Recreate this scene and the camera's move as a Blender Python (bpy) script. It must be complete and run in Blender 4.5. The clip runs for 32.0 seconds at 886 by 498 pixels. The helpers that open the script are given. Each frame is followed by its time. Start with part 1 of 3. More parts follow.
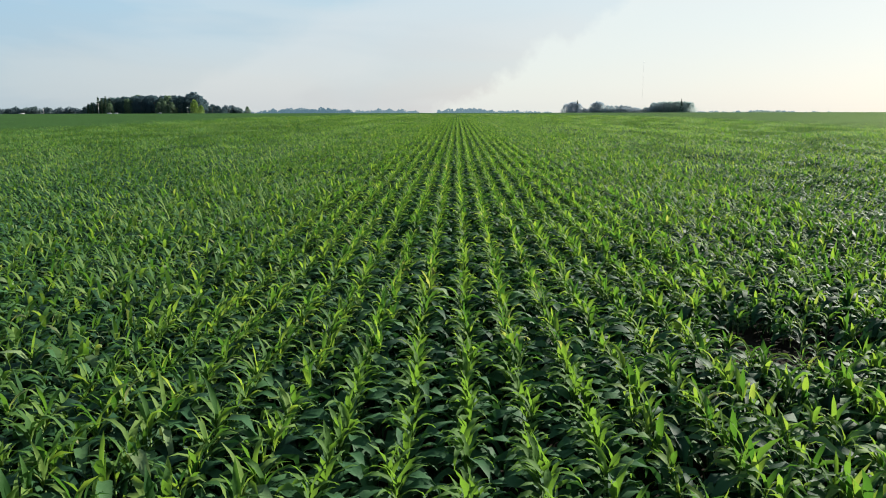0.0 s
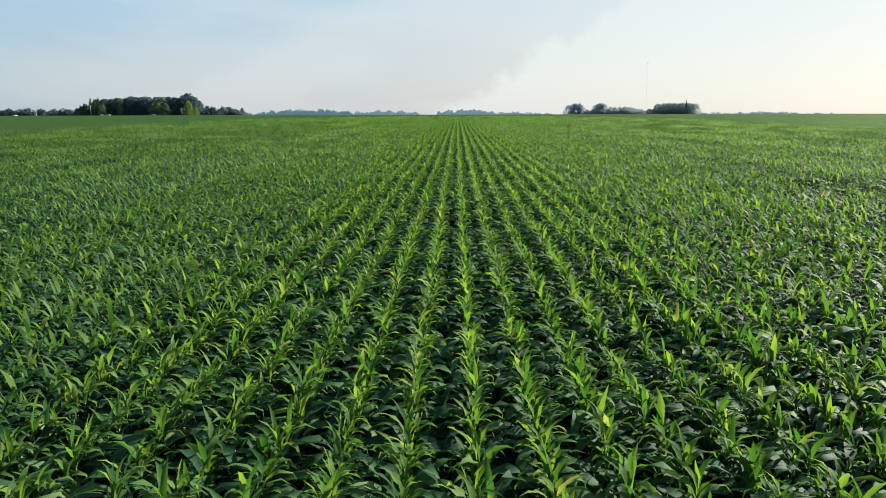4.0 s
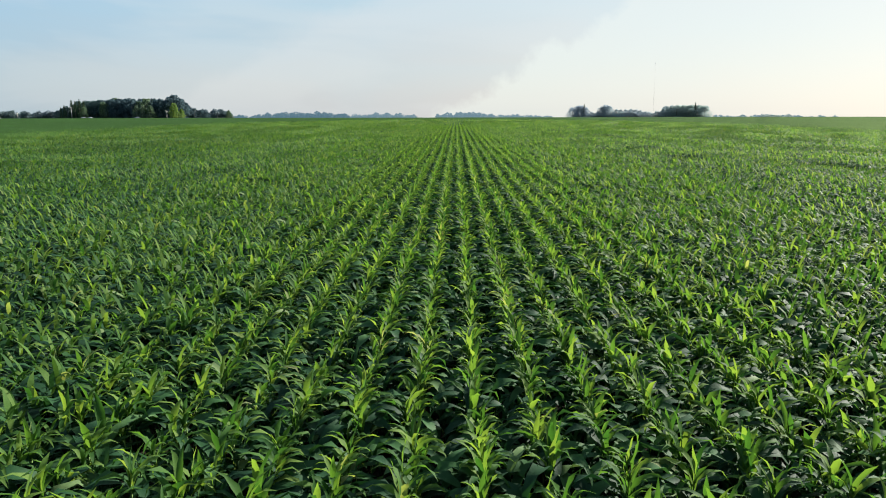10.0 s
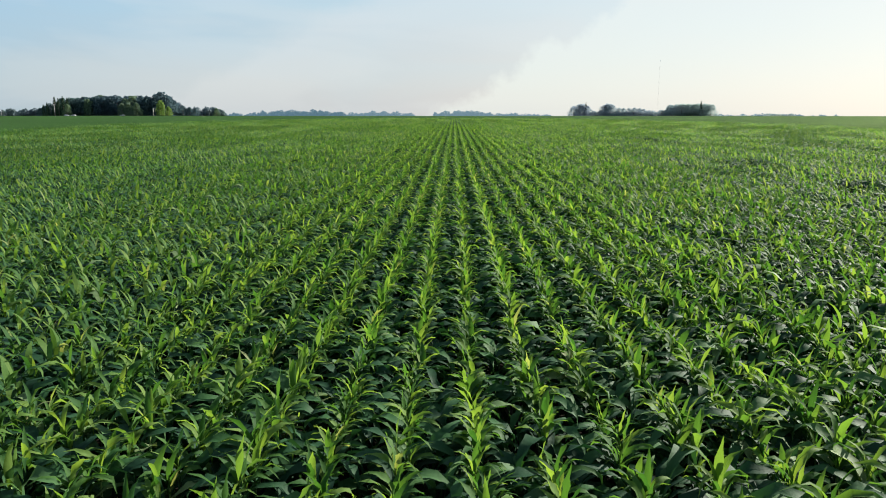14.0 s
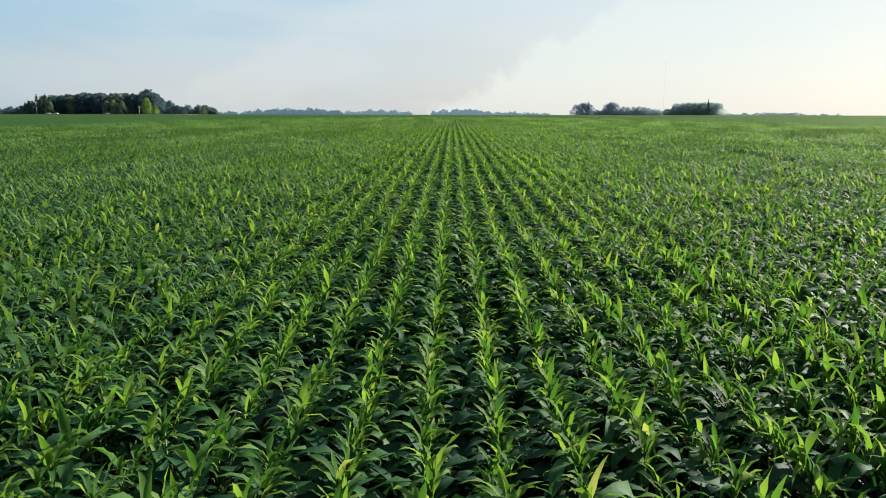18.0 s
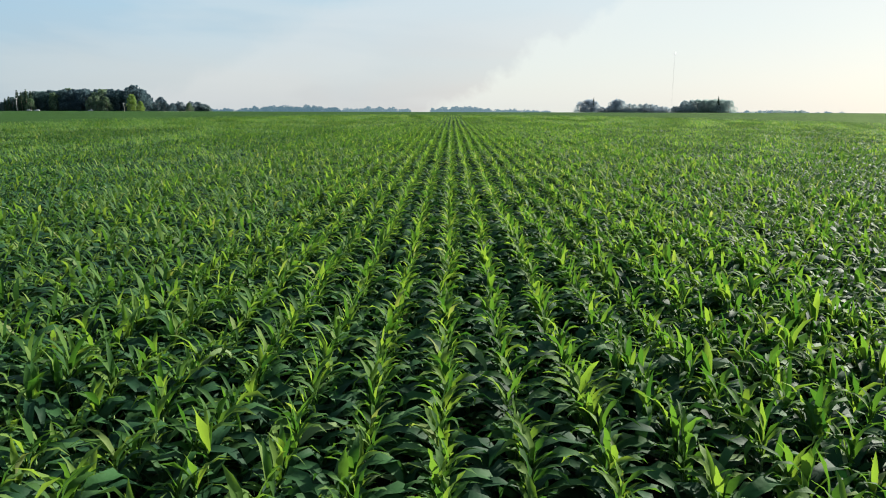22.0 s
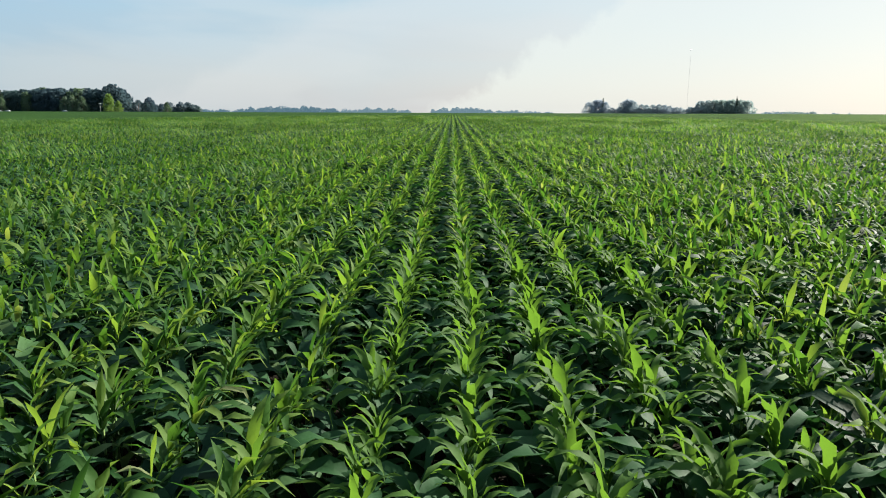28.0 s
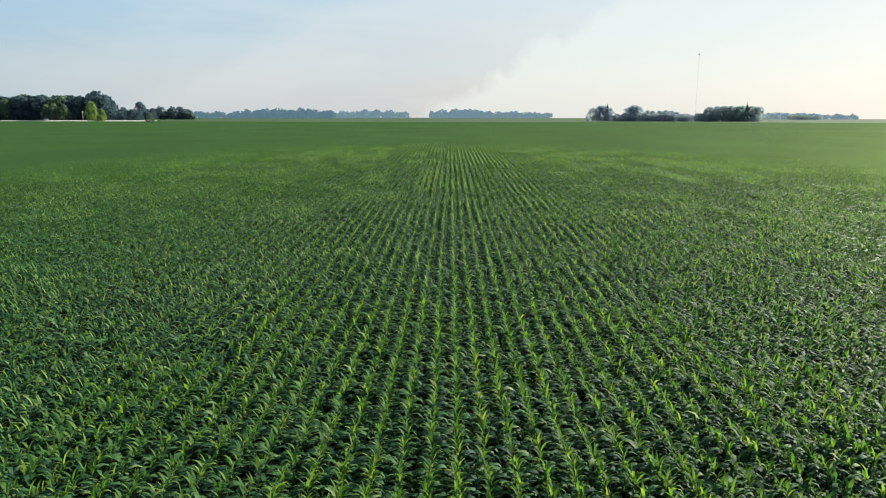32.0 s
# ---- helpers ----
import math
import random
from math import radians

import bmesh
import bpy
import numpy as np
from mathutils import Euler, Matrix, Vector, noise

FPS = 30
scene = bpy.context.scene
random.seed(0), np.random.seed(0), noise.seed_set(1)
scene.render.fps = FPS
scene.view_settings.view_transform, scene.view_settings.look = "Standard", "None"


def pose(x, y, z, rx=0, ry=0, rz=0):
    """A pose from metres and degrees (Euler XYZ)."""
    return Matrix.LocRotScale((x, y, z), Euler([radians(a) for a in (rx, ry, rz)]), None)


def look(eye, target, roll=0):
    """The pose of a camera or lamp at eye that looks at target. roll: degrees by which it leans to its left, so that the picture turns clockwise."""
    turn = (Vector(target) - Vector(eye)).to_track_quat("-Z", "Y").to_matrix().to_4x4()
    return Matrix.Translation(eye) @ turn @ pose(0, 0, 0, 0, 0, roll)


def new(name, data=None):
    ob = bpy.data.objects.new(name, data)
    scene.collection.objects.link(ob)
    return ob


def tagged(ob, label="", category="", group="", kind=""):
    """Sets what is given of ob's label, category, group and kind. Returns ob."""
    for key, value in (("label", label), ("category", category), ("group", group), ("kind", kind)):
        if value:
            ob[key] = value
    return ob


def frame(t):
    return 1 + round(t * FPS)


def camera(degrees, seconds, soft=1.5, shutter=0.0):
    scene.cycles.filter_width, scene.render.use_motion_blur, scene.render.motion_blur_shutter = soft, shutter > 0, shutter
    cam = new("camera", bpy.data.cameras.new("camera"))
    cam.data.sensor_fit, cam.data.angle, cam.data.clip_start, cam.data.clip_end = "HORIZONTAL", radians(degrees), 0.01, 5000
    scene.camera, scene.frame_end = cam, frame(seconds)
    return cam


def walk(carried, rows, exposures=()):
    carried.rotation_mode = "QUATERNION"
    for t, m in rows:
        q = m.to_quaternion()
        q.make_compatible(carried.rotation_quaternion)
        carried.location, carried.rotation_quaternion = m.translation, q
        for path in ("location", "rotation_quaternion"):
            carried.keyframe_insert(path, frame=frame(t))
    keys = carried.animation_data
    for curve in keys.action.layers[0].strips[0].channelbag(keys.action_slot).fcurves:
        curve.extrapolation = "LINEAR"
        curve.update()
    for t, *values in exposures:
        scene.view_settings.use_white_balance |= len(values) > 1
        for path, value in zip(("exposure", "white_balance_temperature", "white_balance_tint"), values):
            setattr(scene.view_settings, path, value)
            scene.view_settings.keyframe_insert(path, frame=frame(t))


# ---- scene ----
cam = camera(64.0, 32.0, 1.0, 0.0)
# seconds, across the rows, along the rows, height, pitch, roll, yaw
PATH = [
    (0.0, -0.140, 0.00, 4.450, -11.33, 0.13, 1.12),
    (0.5, -0.142, 1.49, 4.431, -11.36, 0.13, 1.11),
    (1.0, -0.150, 3.29, 4.421, -11.38, 0.13, 1.11),
    (1.5, -0.164, 5.41, 4.395, -11.37, 0.14, 1.11),
    (2.0, -0.179, 7.80, 4.359, -11.34, 0.14, 1.11),
    (2.5, -0.188, 10.38, 4.330, -11.31, 0.14, 1.11),
    (3.0, -0.191, 13.04, 4.332, -11.28, 0.14, 1.12),
    (3.5, -0.191, 15.82, 4.349, -11.25, 0.14, 1.13),
    (4.0, -0.191, 18.62, 4.432, -11.21, 0.15, 1.13),
    (4.5, -0.190, 21.48, 4.558, -11.18, 0.16, 1.13),
    (5.0, -0.189, 24.44, 4.679, -11.15, 0.16, 1.13),
    (5.5, -0.185, 27.52, 4.748, -11.13, 0.17, 1.13),
    (6.0, -0.177, 30.78, 4.738, -11.11, 0.16, 1.13),
    (6.5, -0.165, 34.14, 4.694, -11.09, 0.14, 1.12),
    (7.0, -0.153, 37.57, 4.634, -11.07, 0.12, 1.11),
    (7.5, -0.148, 41.03, 4.573, -11.05, 0.10, 1.10),
    (8.0, -0.155, 44.47, 4.517, -11.04, 0.10, 1.09),
    (8.5, -0.177, 47.99, 4.487, -11.03, 0.11, 1.08),
    (9.0, -0.211, 51.49, 4.445, -11.02, 0.12, 1.07),
    (9.5, -0.242, 54.96, 4.428, -11.02, 0.13, 1.06),
    (10.0, -0.260, 58.33, 4.436, -11.02, 0.12, 1.05),
    (10.5, -0.265, 61.71, 4.410, -11.03, 0.11, 1.03),
    (11.0, -0.261, 65.16, 4.375, -11.05, 0.09, 1.02),
    (11.5, -0.253, 68.66, 4.328, -11.07, 0.08, 1.00),
    (12.0, -0.243, 72.17, 4.273, -11.08, 0.06, 0.98),
    (12.5, -0.237, 75.69, 4.212, -11.10, 0.04, 0.96),
    (13.0, -0.235, 79.21, 4.153, -11.11, 0.02, 0.94),
    (13.5, -0.237, 82.71, 4.114, -11.12, 0.00, 0.91),
    (14.0, -0.246, 86.21, 4.103, -11.13, -0.01, 0.88),
    (14.5, -0.267, 89.80, 4.120, -11.13, -0.02, 0.87),
    (15.0, -0.299, 93.44, 4.154, -11.13, -0.03, 0.85),
    (15.5, -0.339, 97.10, 4.191, -11.13, -0.04, 0.84),
    (16.0, -0.381, 100.76, 4.218, -11.14, -0.05, 0.81),
    (16.5, -0.420, 104.41, 4.223, -11.16, -0.06, 0.78),
    (17.0, -0.452, 108.03, 4.198, -11.18, -0.06, 0.76),
    (17.5, -0.477, 111.69, 4.158, -11.22, -0.07, 0.75),
    (18.0, -0.496, 115.44, 4.106, -11.25, -0.09, 0.74),
    (18.5, -0.511, 119.31, 4.041, -11.28, -0.11, 0.73),
    (19.0, -0.525, 123.22, 3.972, -11.32, -0.13, 0.71),
    (19.5, -0.544, 126.96, 3.900, -11.36, -0.14, 0.70),
    (20.0, -0.571, 130.84, 3.862, -11.39, -0.14, 0.70),
    (20.5, -0.604, 134.70, 3.839, -11.42, -0.13, 0.70),
    (21.0, -0.639, 138.64, 3.814, -11.44, -0.14, 0.69),
    (21.5, -0.670, 142.79, 3.796, -11.45, -0.14, 0.69),
    (22.0, -0.697, 146.99, 3.771, -11.46, -0.15, 0.69),
    (22.5, -0.722, 151.20, 3.743, -11.46, -0.16, 0.69),
    (23.0, -0.749, 155.39, 3.710, -11.44, -0.17, 0.70),
    (23.5, -0.775, 159.67, 3.662, -11.43, -0.17, 0.71),
    (24.0, -0.799, 163.85, 3.643, -11.42, -0.18, 0.70),
    (24.5, -0.821, 167.98, 3.577, -11.41, -0.18, 0.69),
    (25.0, -0.842, 172.05, 3.466, -11.40, -0.18, 0.69),
    (25.5, -0.861, 176.06, 3.335, -11.39, -0.19, 0.70),
    (26.0, -0.879, 179.99, 3.211, -11.38, -0.20, 0.70),
    (26.5, -0.894, 183.86, 3.117, -11.37, -0.21, 0.71),
    (27.0, -0.906, 187.64, 3.066, -11.36, -0.21, 0.72),
    (27.5, -0.917, 191.33, 3.022, -11.36, -0.20, 0.73),
    (28.0, -0.931, 194.97, 2.982, -11.35, -0.19, 0.74),
    (28.5, -0.952, 198.69, 2.943, -11.35, -0.19, 0.75),
    (29.0, -0.972, 202.49, 2.987, -11.35, -0.20, 0.75),
    (29.5, -0.985, 206.33, 3.347, -11.37, -0.21, 0.75),
    (30.0, -0.989, 210.19, 4.229, -11.38, -0.22, 0.74),
    (30.5, -0.986, 213.96, 5.549, -11.38, -0.21, 0.72),
    (31.0, -0.979, 217.53, 7.089, -11.38, -0.19, 0.69),
    (31.5, -0.972, 220.89, 8.575, -11.39, -0.15, 0.67),
    (32.0, -0.966, 224.41, 10.099, -11.41, -0.10, 0.65),
]
walk(cam, [(t, pose(x, y, z, 90 + p, r, w)) for t, x, y, z, p, r, w in PATH])

# ---- world and sun ----
SUN_AZ, SUN_EL = 55.0, 27.0        # degrees clockwise from the row direction, degrees up
sd = Vector((math.sin(radians(SUN_AZ)) * math.cos(radians(SUN_EL)),
             math.cos(radians(SUN_AZ)) * math.cos(radians(SUN_EL)), math.sin(radians(SUN_EL))))
world = bpy.data.worlds.new("sky")
scene.world = world
world.use_nodes = True
wn, wl = world.node_tree.nodes, world.node_tree.links
wn.clear()
sky = wn.new("ShaderNodeTexSky")
sky.sky_type = "NISHITA"
sky.sun_disc = False
sky.sun_elevation, sky.sun_rotation = radians(SUN_EL), radians(SUN_AZ)
sky.altitude, sky.air_density, sky.dust_density, sky.ozone_density = 200, 1.0, 1.0, 1.5
bg = wn.new("ShaderNodeBackground")
bg.inputs["Strength"].default_value = 0.05
wl.new(sky.outputs[0], bg.inputs["Color"])


def sky_ramp(fac, stops):
    r = wn.new("ShaderNodeValToRGB")
    e = r.color_ramp.elements
    while len(e) < len(stops):
        e.new(0.5)
    for el, (p, c) in zip(e, stops):
        el.position, el.color = p, (*c, 1)
    wl.new(fac, r.inputs["Fac"])
    return r.outputs["Color"]


# thin bright summer haze over the blue, lighter towards the sun
coords = wn.new("ShaderNodeTexCoord").outputs["Generated"]
unit = wn.new("ShaderNodeVectorMath")
unit.operation = "NORMALIZE"
wl.new(coords, unit.inputs[0])
dot = wn.new("ShaderNodeVectorMath")
dot.operation = "DOT_PRODUCT"
dot.inputs[1].default_value = (math.sin(radians(58)), math.cos(radians(58)), 0)        # where the haze is brightest
wl.new(unit.outputs[0], dot.inputs[0])
toward = wn.new("ShaderNodeMapRange")
toward.inputs["From Min"].default_value, toward.inputs["From Max"].default_value = -1.0, 1.0
wl.new(dot.outputs["Value"], toward.inputs["Value"])
low = sky_ramp(toward.outputs[0], [(0.0, (0.42, 0.52, 0.66)), (0.5, (0.52, 0.655, 0.755)), (0.76, (0.735, 0.755, 0.775)), (0.94, (1.0, 0.96, 0.90)), (1.0, (1.0, 0.98, 0.92))])
high = sky_ramp(toward.outputs[0], [(0.0, (0.20, 0.36, 0.66)), (0.5, (0.45, 0.70, 0.90)), (0.78, (0.65, 0.83, 0.91)), (0.94, (0.90, 0.98, 0.97)), (1.0, (1.0, 1.0, 0.95))])
split = wn.new("ShaderNodeSeparateXYZ")
wl.new(unit.outputs[0], split.inputs[0])
lift = wn.new("ShaderNodeMapRange")
lift.interpolation_type = "SMOOTHSTEP"
lift.inputs["From Min"].default_value, lift.inputs["From Max"].default_value = 0.01, 0.17
wl.new(split.outputs["Z"], lift.inputs["Value"])
cloud = wn.new("ShaderNodeTexNoise")
cloud.inputs["Scale"].default_value, cloud.inputs["Detail"].default_value, cloud.inputs["Distortion"].default_value = 3.0, 3.0, 0.6
stretch = wn.new("ShaderNodeMapping")
stretch.inputs["Scale"].default_value = (1.0, 1.0, 5.0)
wl.new(unit.outputs[0], stretch.inputs["Vector"])
wl.new(stretch.outputs[0], cloud.inputs["Vector"])
sub = wn.new("ShaderNodeMath")
sub.operation = "MULTIPLY_ADD"
sub.inputs[1].default_value, sub.inputs[2].default_value = -1.1, 0.55
wl.new(cloud.outputs["Fac"], sub.inputs[0])
add = wn.new("ShaderNodeMath")
add.operation = "ADD"
add.use_clamp = True
wl.new(lift.outputs[0], add.inputs[0])
wl.new(sub.outputs[0], add.inputs[1])
veil = wn.new("ShaderNodeMix")
veil.data_type = "RGBA"
wl.new(add.outputs[0], veil.inputs["Factor"])
wl.new(low, veil.inputs["A"])
wl.new(high, veil.inputs["B"])
drift = wn.new("ShaderNodeTexNoise")
drift.inputs["Scale"].default_value, drift.inputs["Detail"].default_value, drift.inputs["Distortion"].default_value = 2.6, 4.0, 0.4
wl.new(stretch.outputs[0], drift.inputs["Vector"])
patches = sky_ramp(drift.outputs["Fac"], [(0.44, (0, 0, 0)), (0.54, (0.24, 0.24, 0.24)), (0.75, (0.34, 0.34, 0.34))])
thin_cloud = wn.new("ShaderNodeMix")
thin_cloud.data_type = "RGBA"
thin_cloud.inputs["B"].default_value = (0.88, 0.93, 0.94, 1)
wl.new(patches, thin_cloud.inputs["Factor"])
wl.new(veil.outputs["Result"], thin_cloud.inputs["A"])


# two cloud banks with billowing edges that climb to the right
def calc(op, a, b=0.0, c=0.0, clamp=False):
    n = wn.new("ShaderNodeMath")
    n.operation, n.use_clamp = op, clamp
    for sock, v in zip(n.inputs, (a, b, c)):
        if isinstance(v, (int, float)):
            sock.default_value = v
        else:
            wl.new(v, sock)
    return n.outputs[0]


ahead = calc("MAXIMUM", split.outputs["Y"], 0.15)
bank_u, bank_v = calc("DIVIDE", split.outputs["X"], ahead), calc("DIVIDE", split.outputs["Z"], ahead)
bank_at = wn.new("ShaderNodeCombineXYZ")
wl.new(bank_u, bank_at.inputs[0])
wl.new(bank_v, bank_at.inputs[1])
billow = wn.new("ShaderNodeTexNoise")
billow.inputs["Scale"].default_value, billow.inputs["Detail"].default_value, billow.inputs["Roughness"].default_value = 9.0, 5.0, 0.6
wl.new(bank_at.outputs[0], billow.inputs["Vector"])
puffs = calc("MULTIPLY_ADD", billow.outputs["Fac"], 0.11, -0.055)


def cloud_bank(color_in, u0, v0, nu, nv, edge, deep, share, tint):
    """Lightens the sky on one side of a ragged line through (u0, v0); it thins out again deeper in."""
    e = calc("ADD", calc("MULTIPLY_ADD", bank_u, nu, -nu * u0), calc("MULTIPLY_ADD", bank_v, nv, -nv * v0))
    e = calc("ADD", e, puffs)
    rim = calc("DIVIDE", e, edge, clamp=True)
    thin = calc("SUBTRACT", 1.0, calc("DIVIDE", e, deep, clamp=True), clamp=True)
    f = calc("MULTIPLY", calc("MULTIPLY", rim, thin), share)
    n = wn.new("ShaderNodeMix")
    n.data_type = "RGBA"
    n.inputs["B"].default_value = (*tint, 1)
    wl.new(f, n.inputs["Factor"])
    wl.new(color_in, n.inputs["A"])
    return n.outputs["Result"]


clouded = cloud_bank(thin_cloud.outputs["Result"], -0.31, 0.075, 0.44, -0.90, 0.03, 0.25, 0.34, (0.88, 0.91, 0.93))
clouded = cloud_bank(clouded, 0.056, 0.052, 0.49, -0.87, 0.016, 0.7, 0.85, (0.93, 0.99, 0.965))
haze = wn.new("ShaderNodeBackground")
haze.inputs["Strength"].default_value = 0.298
wl.new(clouded, haze.inputs["Color"])
both = wn.new("ShaderNodeMixShader")
both.inputs[0].default_value = 0.86
wl.new(bg.outputs[0], both.inputs[1])
wl.new(haze.outputs[0], both.inputs[2])
wo = wn.new("ShaderNodeOutputWorld")
wl.new(both.outputs[0], wo.inputs["Surface"])
sun = new("sun", bpy.data.lights.new("sun", "SUN"))
sun.data.energy, sun.data.angle, sun.data.color = 4.95, radians(0.6), (1.0, 0.95, 0.85)
sun.matrix_world = look(sd * 100, (0, 0, 0))
scene.view_settings.exposure = 1.57


# ---- materials ----
def nodes_of(name):
    m = bpy.data.materials.new(name)
    m.use_nodes = True
    nt = m.node_tree
    return m, nt, nt.nodes["Principled BSDF"], nt.nodes["Material Output"]


def ramp(nt, fac, stops):
    r = nt.nodes.new("ShaderNodeValToRGB")
    e = r.color_ramp.elements
    while len(e) < len(stops):
        e.new(0.5)
    for el, (p, c) in zip(e, stops):
        el.position, el.color = p, (*c, 1)
    nt.links.new(fac, r.inputs["Fac"])
    return r.outputs["Color"]


def noise_node(nt, scale, detail=3.0, rough=0.55, vec=None):
    n = nt.nodes.new("ShaderNodeTexNoise")
    n.inputs["Scale"].default_value, n.inputs["Detail"].default_value = scale, detail
    n.inputs["Roughness"].default_value = rough
    if vec is not None:
        nt.links.new(vec, n.inputs["Vector"])
    return n.outputs["Fac"]


def mix_color(nt, fac, a, b, mode="MIX"):
    m = nt.nodes.new("ShaderNodeMix")
    m.data_type, m.blend_type = "RGBA", mode
    for sock, v in ((m.inputs["Factor"], fac), (m.inputs["A"], a), (m.inputs["B"], b)):
        if isinstance(v, (int, float)):
            sock.default_value = v
        elif isinstance(v, tuple):
            sock.default_value = (*v, 1)
        else:
            nt.links.new(v, sock)
    return m.outputs["Result"]


def position(nt):
    return nt.nodes.new("ShaderNodeNewGeometry").outputs["Position"]


def leaf_material(name, stops, through_color, share, rough, patch=0.03, spec=0.2, fuzz=0.0):
    """Thin green blade: coloured per leaf, lets part of the light through, waxy gloss."""
    m, nt, p, out = nodes_of(name)
    geo = nt.nodes.new("ShaderNodeNewGeometry")
    col = ramp(nt, geo.outputs["Random Per Island"], stops)
    big = noise_node(nt, patch, 2.0, 0.5, geo.outputs["Position"])
    col = mix_color(nt, ramp(nt, big, [(0.35, (0, 0, 0)), (0.7, (1, 1, 1))]), col, (0.9, 1.0, 0.75), "MULTIPLY")
    streak = noise_node(nt, 35.0, 2.0, 0.6, geo.outputs["Position"])
    col = mix_color(nt, ramp(nt, streak, [(0.3, (0.25, 0.25, 0.25)), (0.75, (0, 0, 0))]), col, (0.6, 0.7, 0.5), "MULTIPLY")
    nt.links.new(col, p.inputs["Base Color"])
    p.inputs["Roughness"].default_value = rough
    p.inputs["Specular IOR Level"].default_value = spec
    p.inputs["Sheen Weight"].default_value, p.inputs["Sheen Roughness"].default_value = fuzz, 0.35
    bump = nt.nodes.new("ShaderNodeBump")
    bump.inputs["Strength"].default_value, bump.inputs["Distance"].default_value = 0.4, 0.02
    nt.links.new(noise_node(nt, 11.0, 2.0, 0.5, geo.outputs["Position"]), bump.inputs["Height"])
    nt.links.new(bump.outputs[0], p.inputs["Normal"])
    tr = nt.nodes.new("ShaderNodeBsdfTranslucent")
    nt.links.new(mix_color(nt, 1.0, col, through_color, "MULTIPLY"), tr.inputs["Color"])
    mx = nt.nodes.new("ShaderNodeMixShader")
    mx.inputs[0].default_value = share
    nt.links.new(p.outputs[0], mx.inputs[1])
    nt.links.new(tr.outputs[0], mx.inputs[2])
    nt.links.new(mx.outputs[0], out.inputs["Surface"])
    return m


def plain_material(name, a, b, scale, rough=0.8, metal=0.0, bump=0.3, dist=0.02, spec=0.5):
    m, nt, p, out = nodes_of(name)
    pos = position(nt)
    col = mix_color(nt, noise_node(nt, scale, 4.0, 0.6, pos), a, b)
    nt.links.new(col, p.inputs["Base Color"])
    p.inputs["Roughness"].default_value, p.inputs["Metallic"].default_value = rough, metal
    p.inputs["Specular IOR Level"].default_value = spec
    bn = nt.nodes.new("ShaderNodeBump")
    bn.inputs["Strength"].default_value, bn.inputs["Distance"].default_value = bump, dist
    nt.links.new(noise_node(nt, scale * 6, 3.0, 0.6, pos), bn.inputs["Height"])
    nt.links.new(bn.outputs[0], p.inputs["Normal"])
    return m


CORN = leaf_material("corn_leaf", [(0.0, (0.006, 0.026, 0.014)), (0.4, (0.013, 0.044, 0.020)), (0.75, (0.026, 0.072, 0.026)), (0.93, (0.048, 0.098, 0.040)), (1.0, (0.13, 0.172, 0.085))],
                     (2.0, 2.05, 1.1), 0.18, 0.66, 0.03, 0.12, 0.0)
YOUNG = leaf_material("young_corn_leaf", [(0.0, (0.018, 0.060, 0.017)), (0.5, (0.053, 0.117, 0.028)), (0.975, (0.118, 0.180, 0.046)), (1.0, (0.17, 0.19, 0.10))],
                      (2.0, 1.9, 0.8), 0.45, 0.66, 0.03, 0.12, 0.0)
STALK = plain_material("corn_stalk", (0.09, 0.16, 0.04), (0.15, 0.22, 0.07), 9.0, 0.5)
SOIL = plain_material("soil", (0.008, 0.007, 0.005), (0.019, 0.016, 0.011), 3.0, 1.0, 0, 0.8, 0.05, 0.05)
def canopy_material():
    """Closed leaf canopy seen from afar: mottled at leaf, row and field scale."""
    m, nt, p, out = nodes_of("crop_canopy")
    pos = position(nt)
    col = mix_color(nt, noise_node(nt, 1.1, 4.0, 0.65, pos), (0.007, 0.031, 0.011), (0.022, 0.063, 0.020))
    patch = ramp(nt, noise_node(nt, 0.035, 3.0, 0.55, pos), [(0.3, (0.66, 0.72, 0.75)), (0.7, (1.25, 1.15, 0.9))])
    col = mix_color(nt, 1.0, col, patch, "MULTIPLY")
    nt.links.new(col, p.inputs["Base Color"])
    p.inputs["Roughness"].default_value, p.inputs["Specular IOR Level"].default_value = 1.0, 0.02
    bn = nt.nodes.new("ShaderNodeBump")
    bn.inputs["Strength"].default_value, bn.inputs["Distance"].default_value = 1.0, 0.3
    nt.links.new(noise_node(nt, 3.5, 3.0, 0.6, pos), bn.inputs["Height"])
    nt.links.new(bn.outputs[0], p.inputs["Normal"])
    sheen = nt.nodes.new("ShaderNodeBsdfGlossy")
    sheen.inputs["Color"].default_value, sheen.inputs["Roughness"].default_value = (0.20, 0.28, 0.06, 1), 0.5
    nt.links.new(bn.outputs[0], sheen.inputs["Normal"])
    mx = nt.nodes.new("ShaderNodeMixShader")
    mx.inputs[0].default_value = 0.13
    nt.links.new(p.outputs[0], mx.inputs[1])
    nt.links.new(sheen.outputs[0], mx.inputs[2])
    nt.links.new(mx.outputs[0], out.inputs["Surface"])
    return m


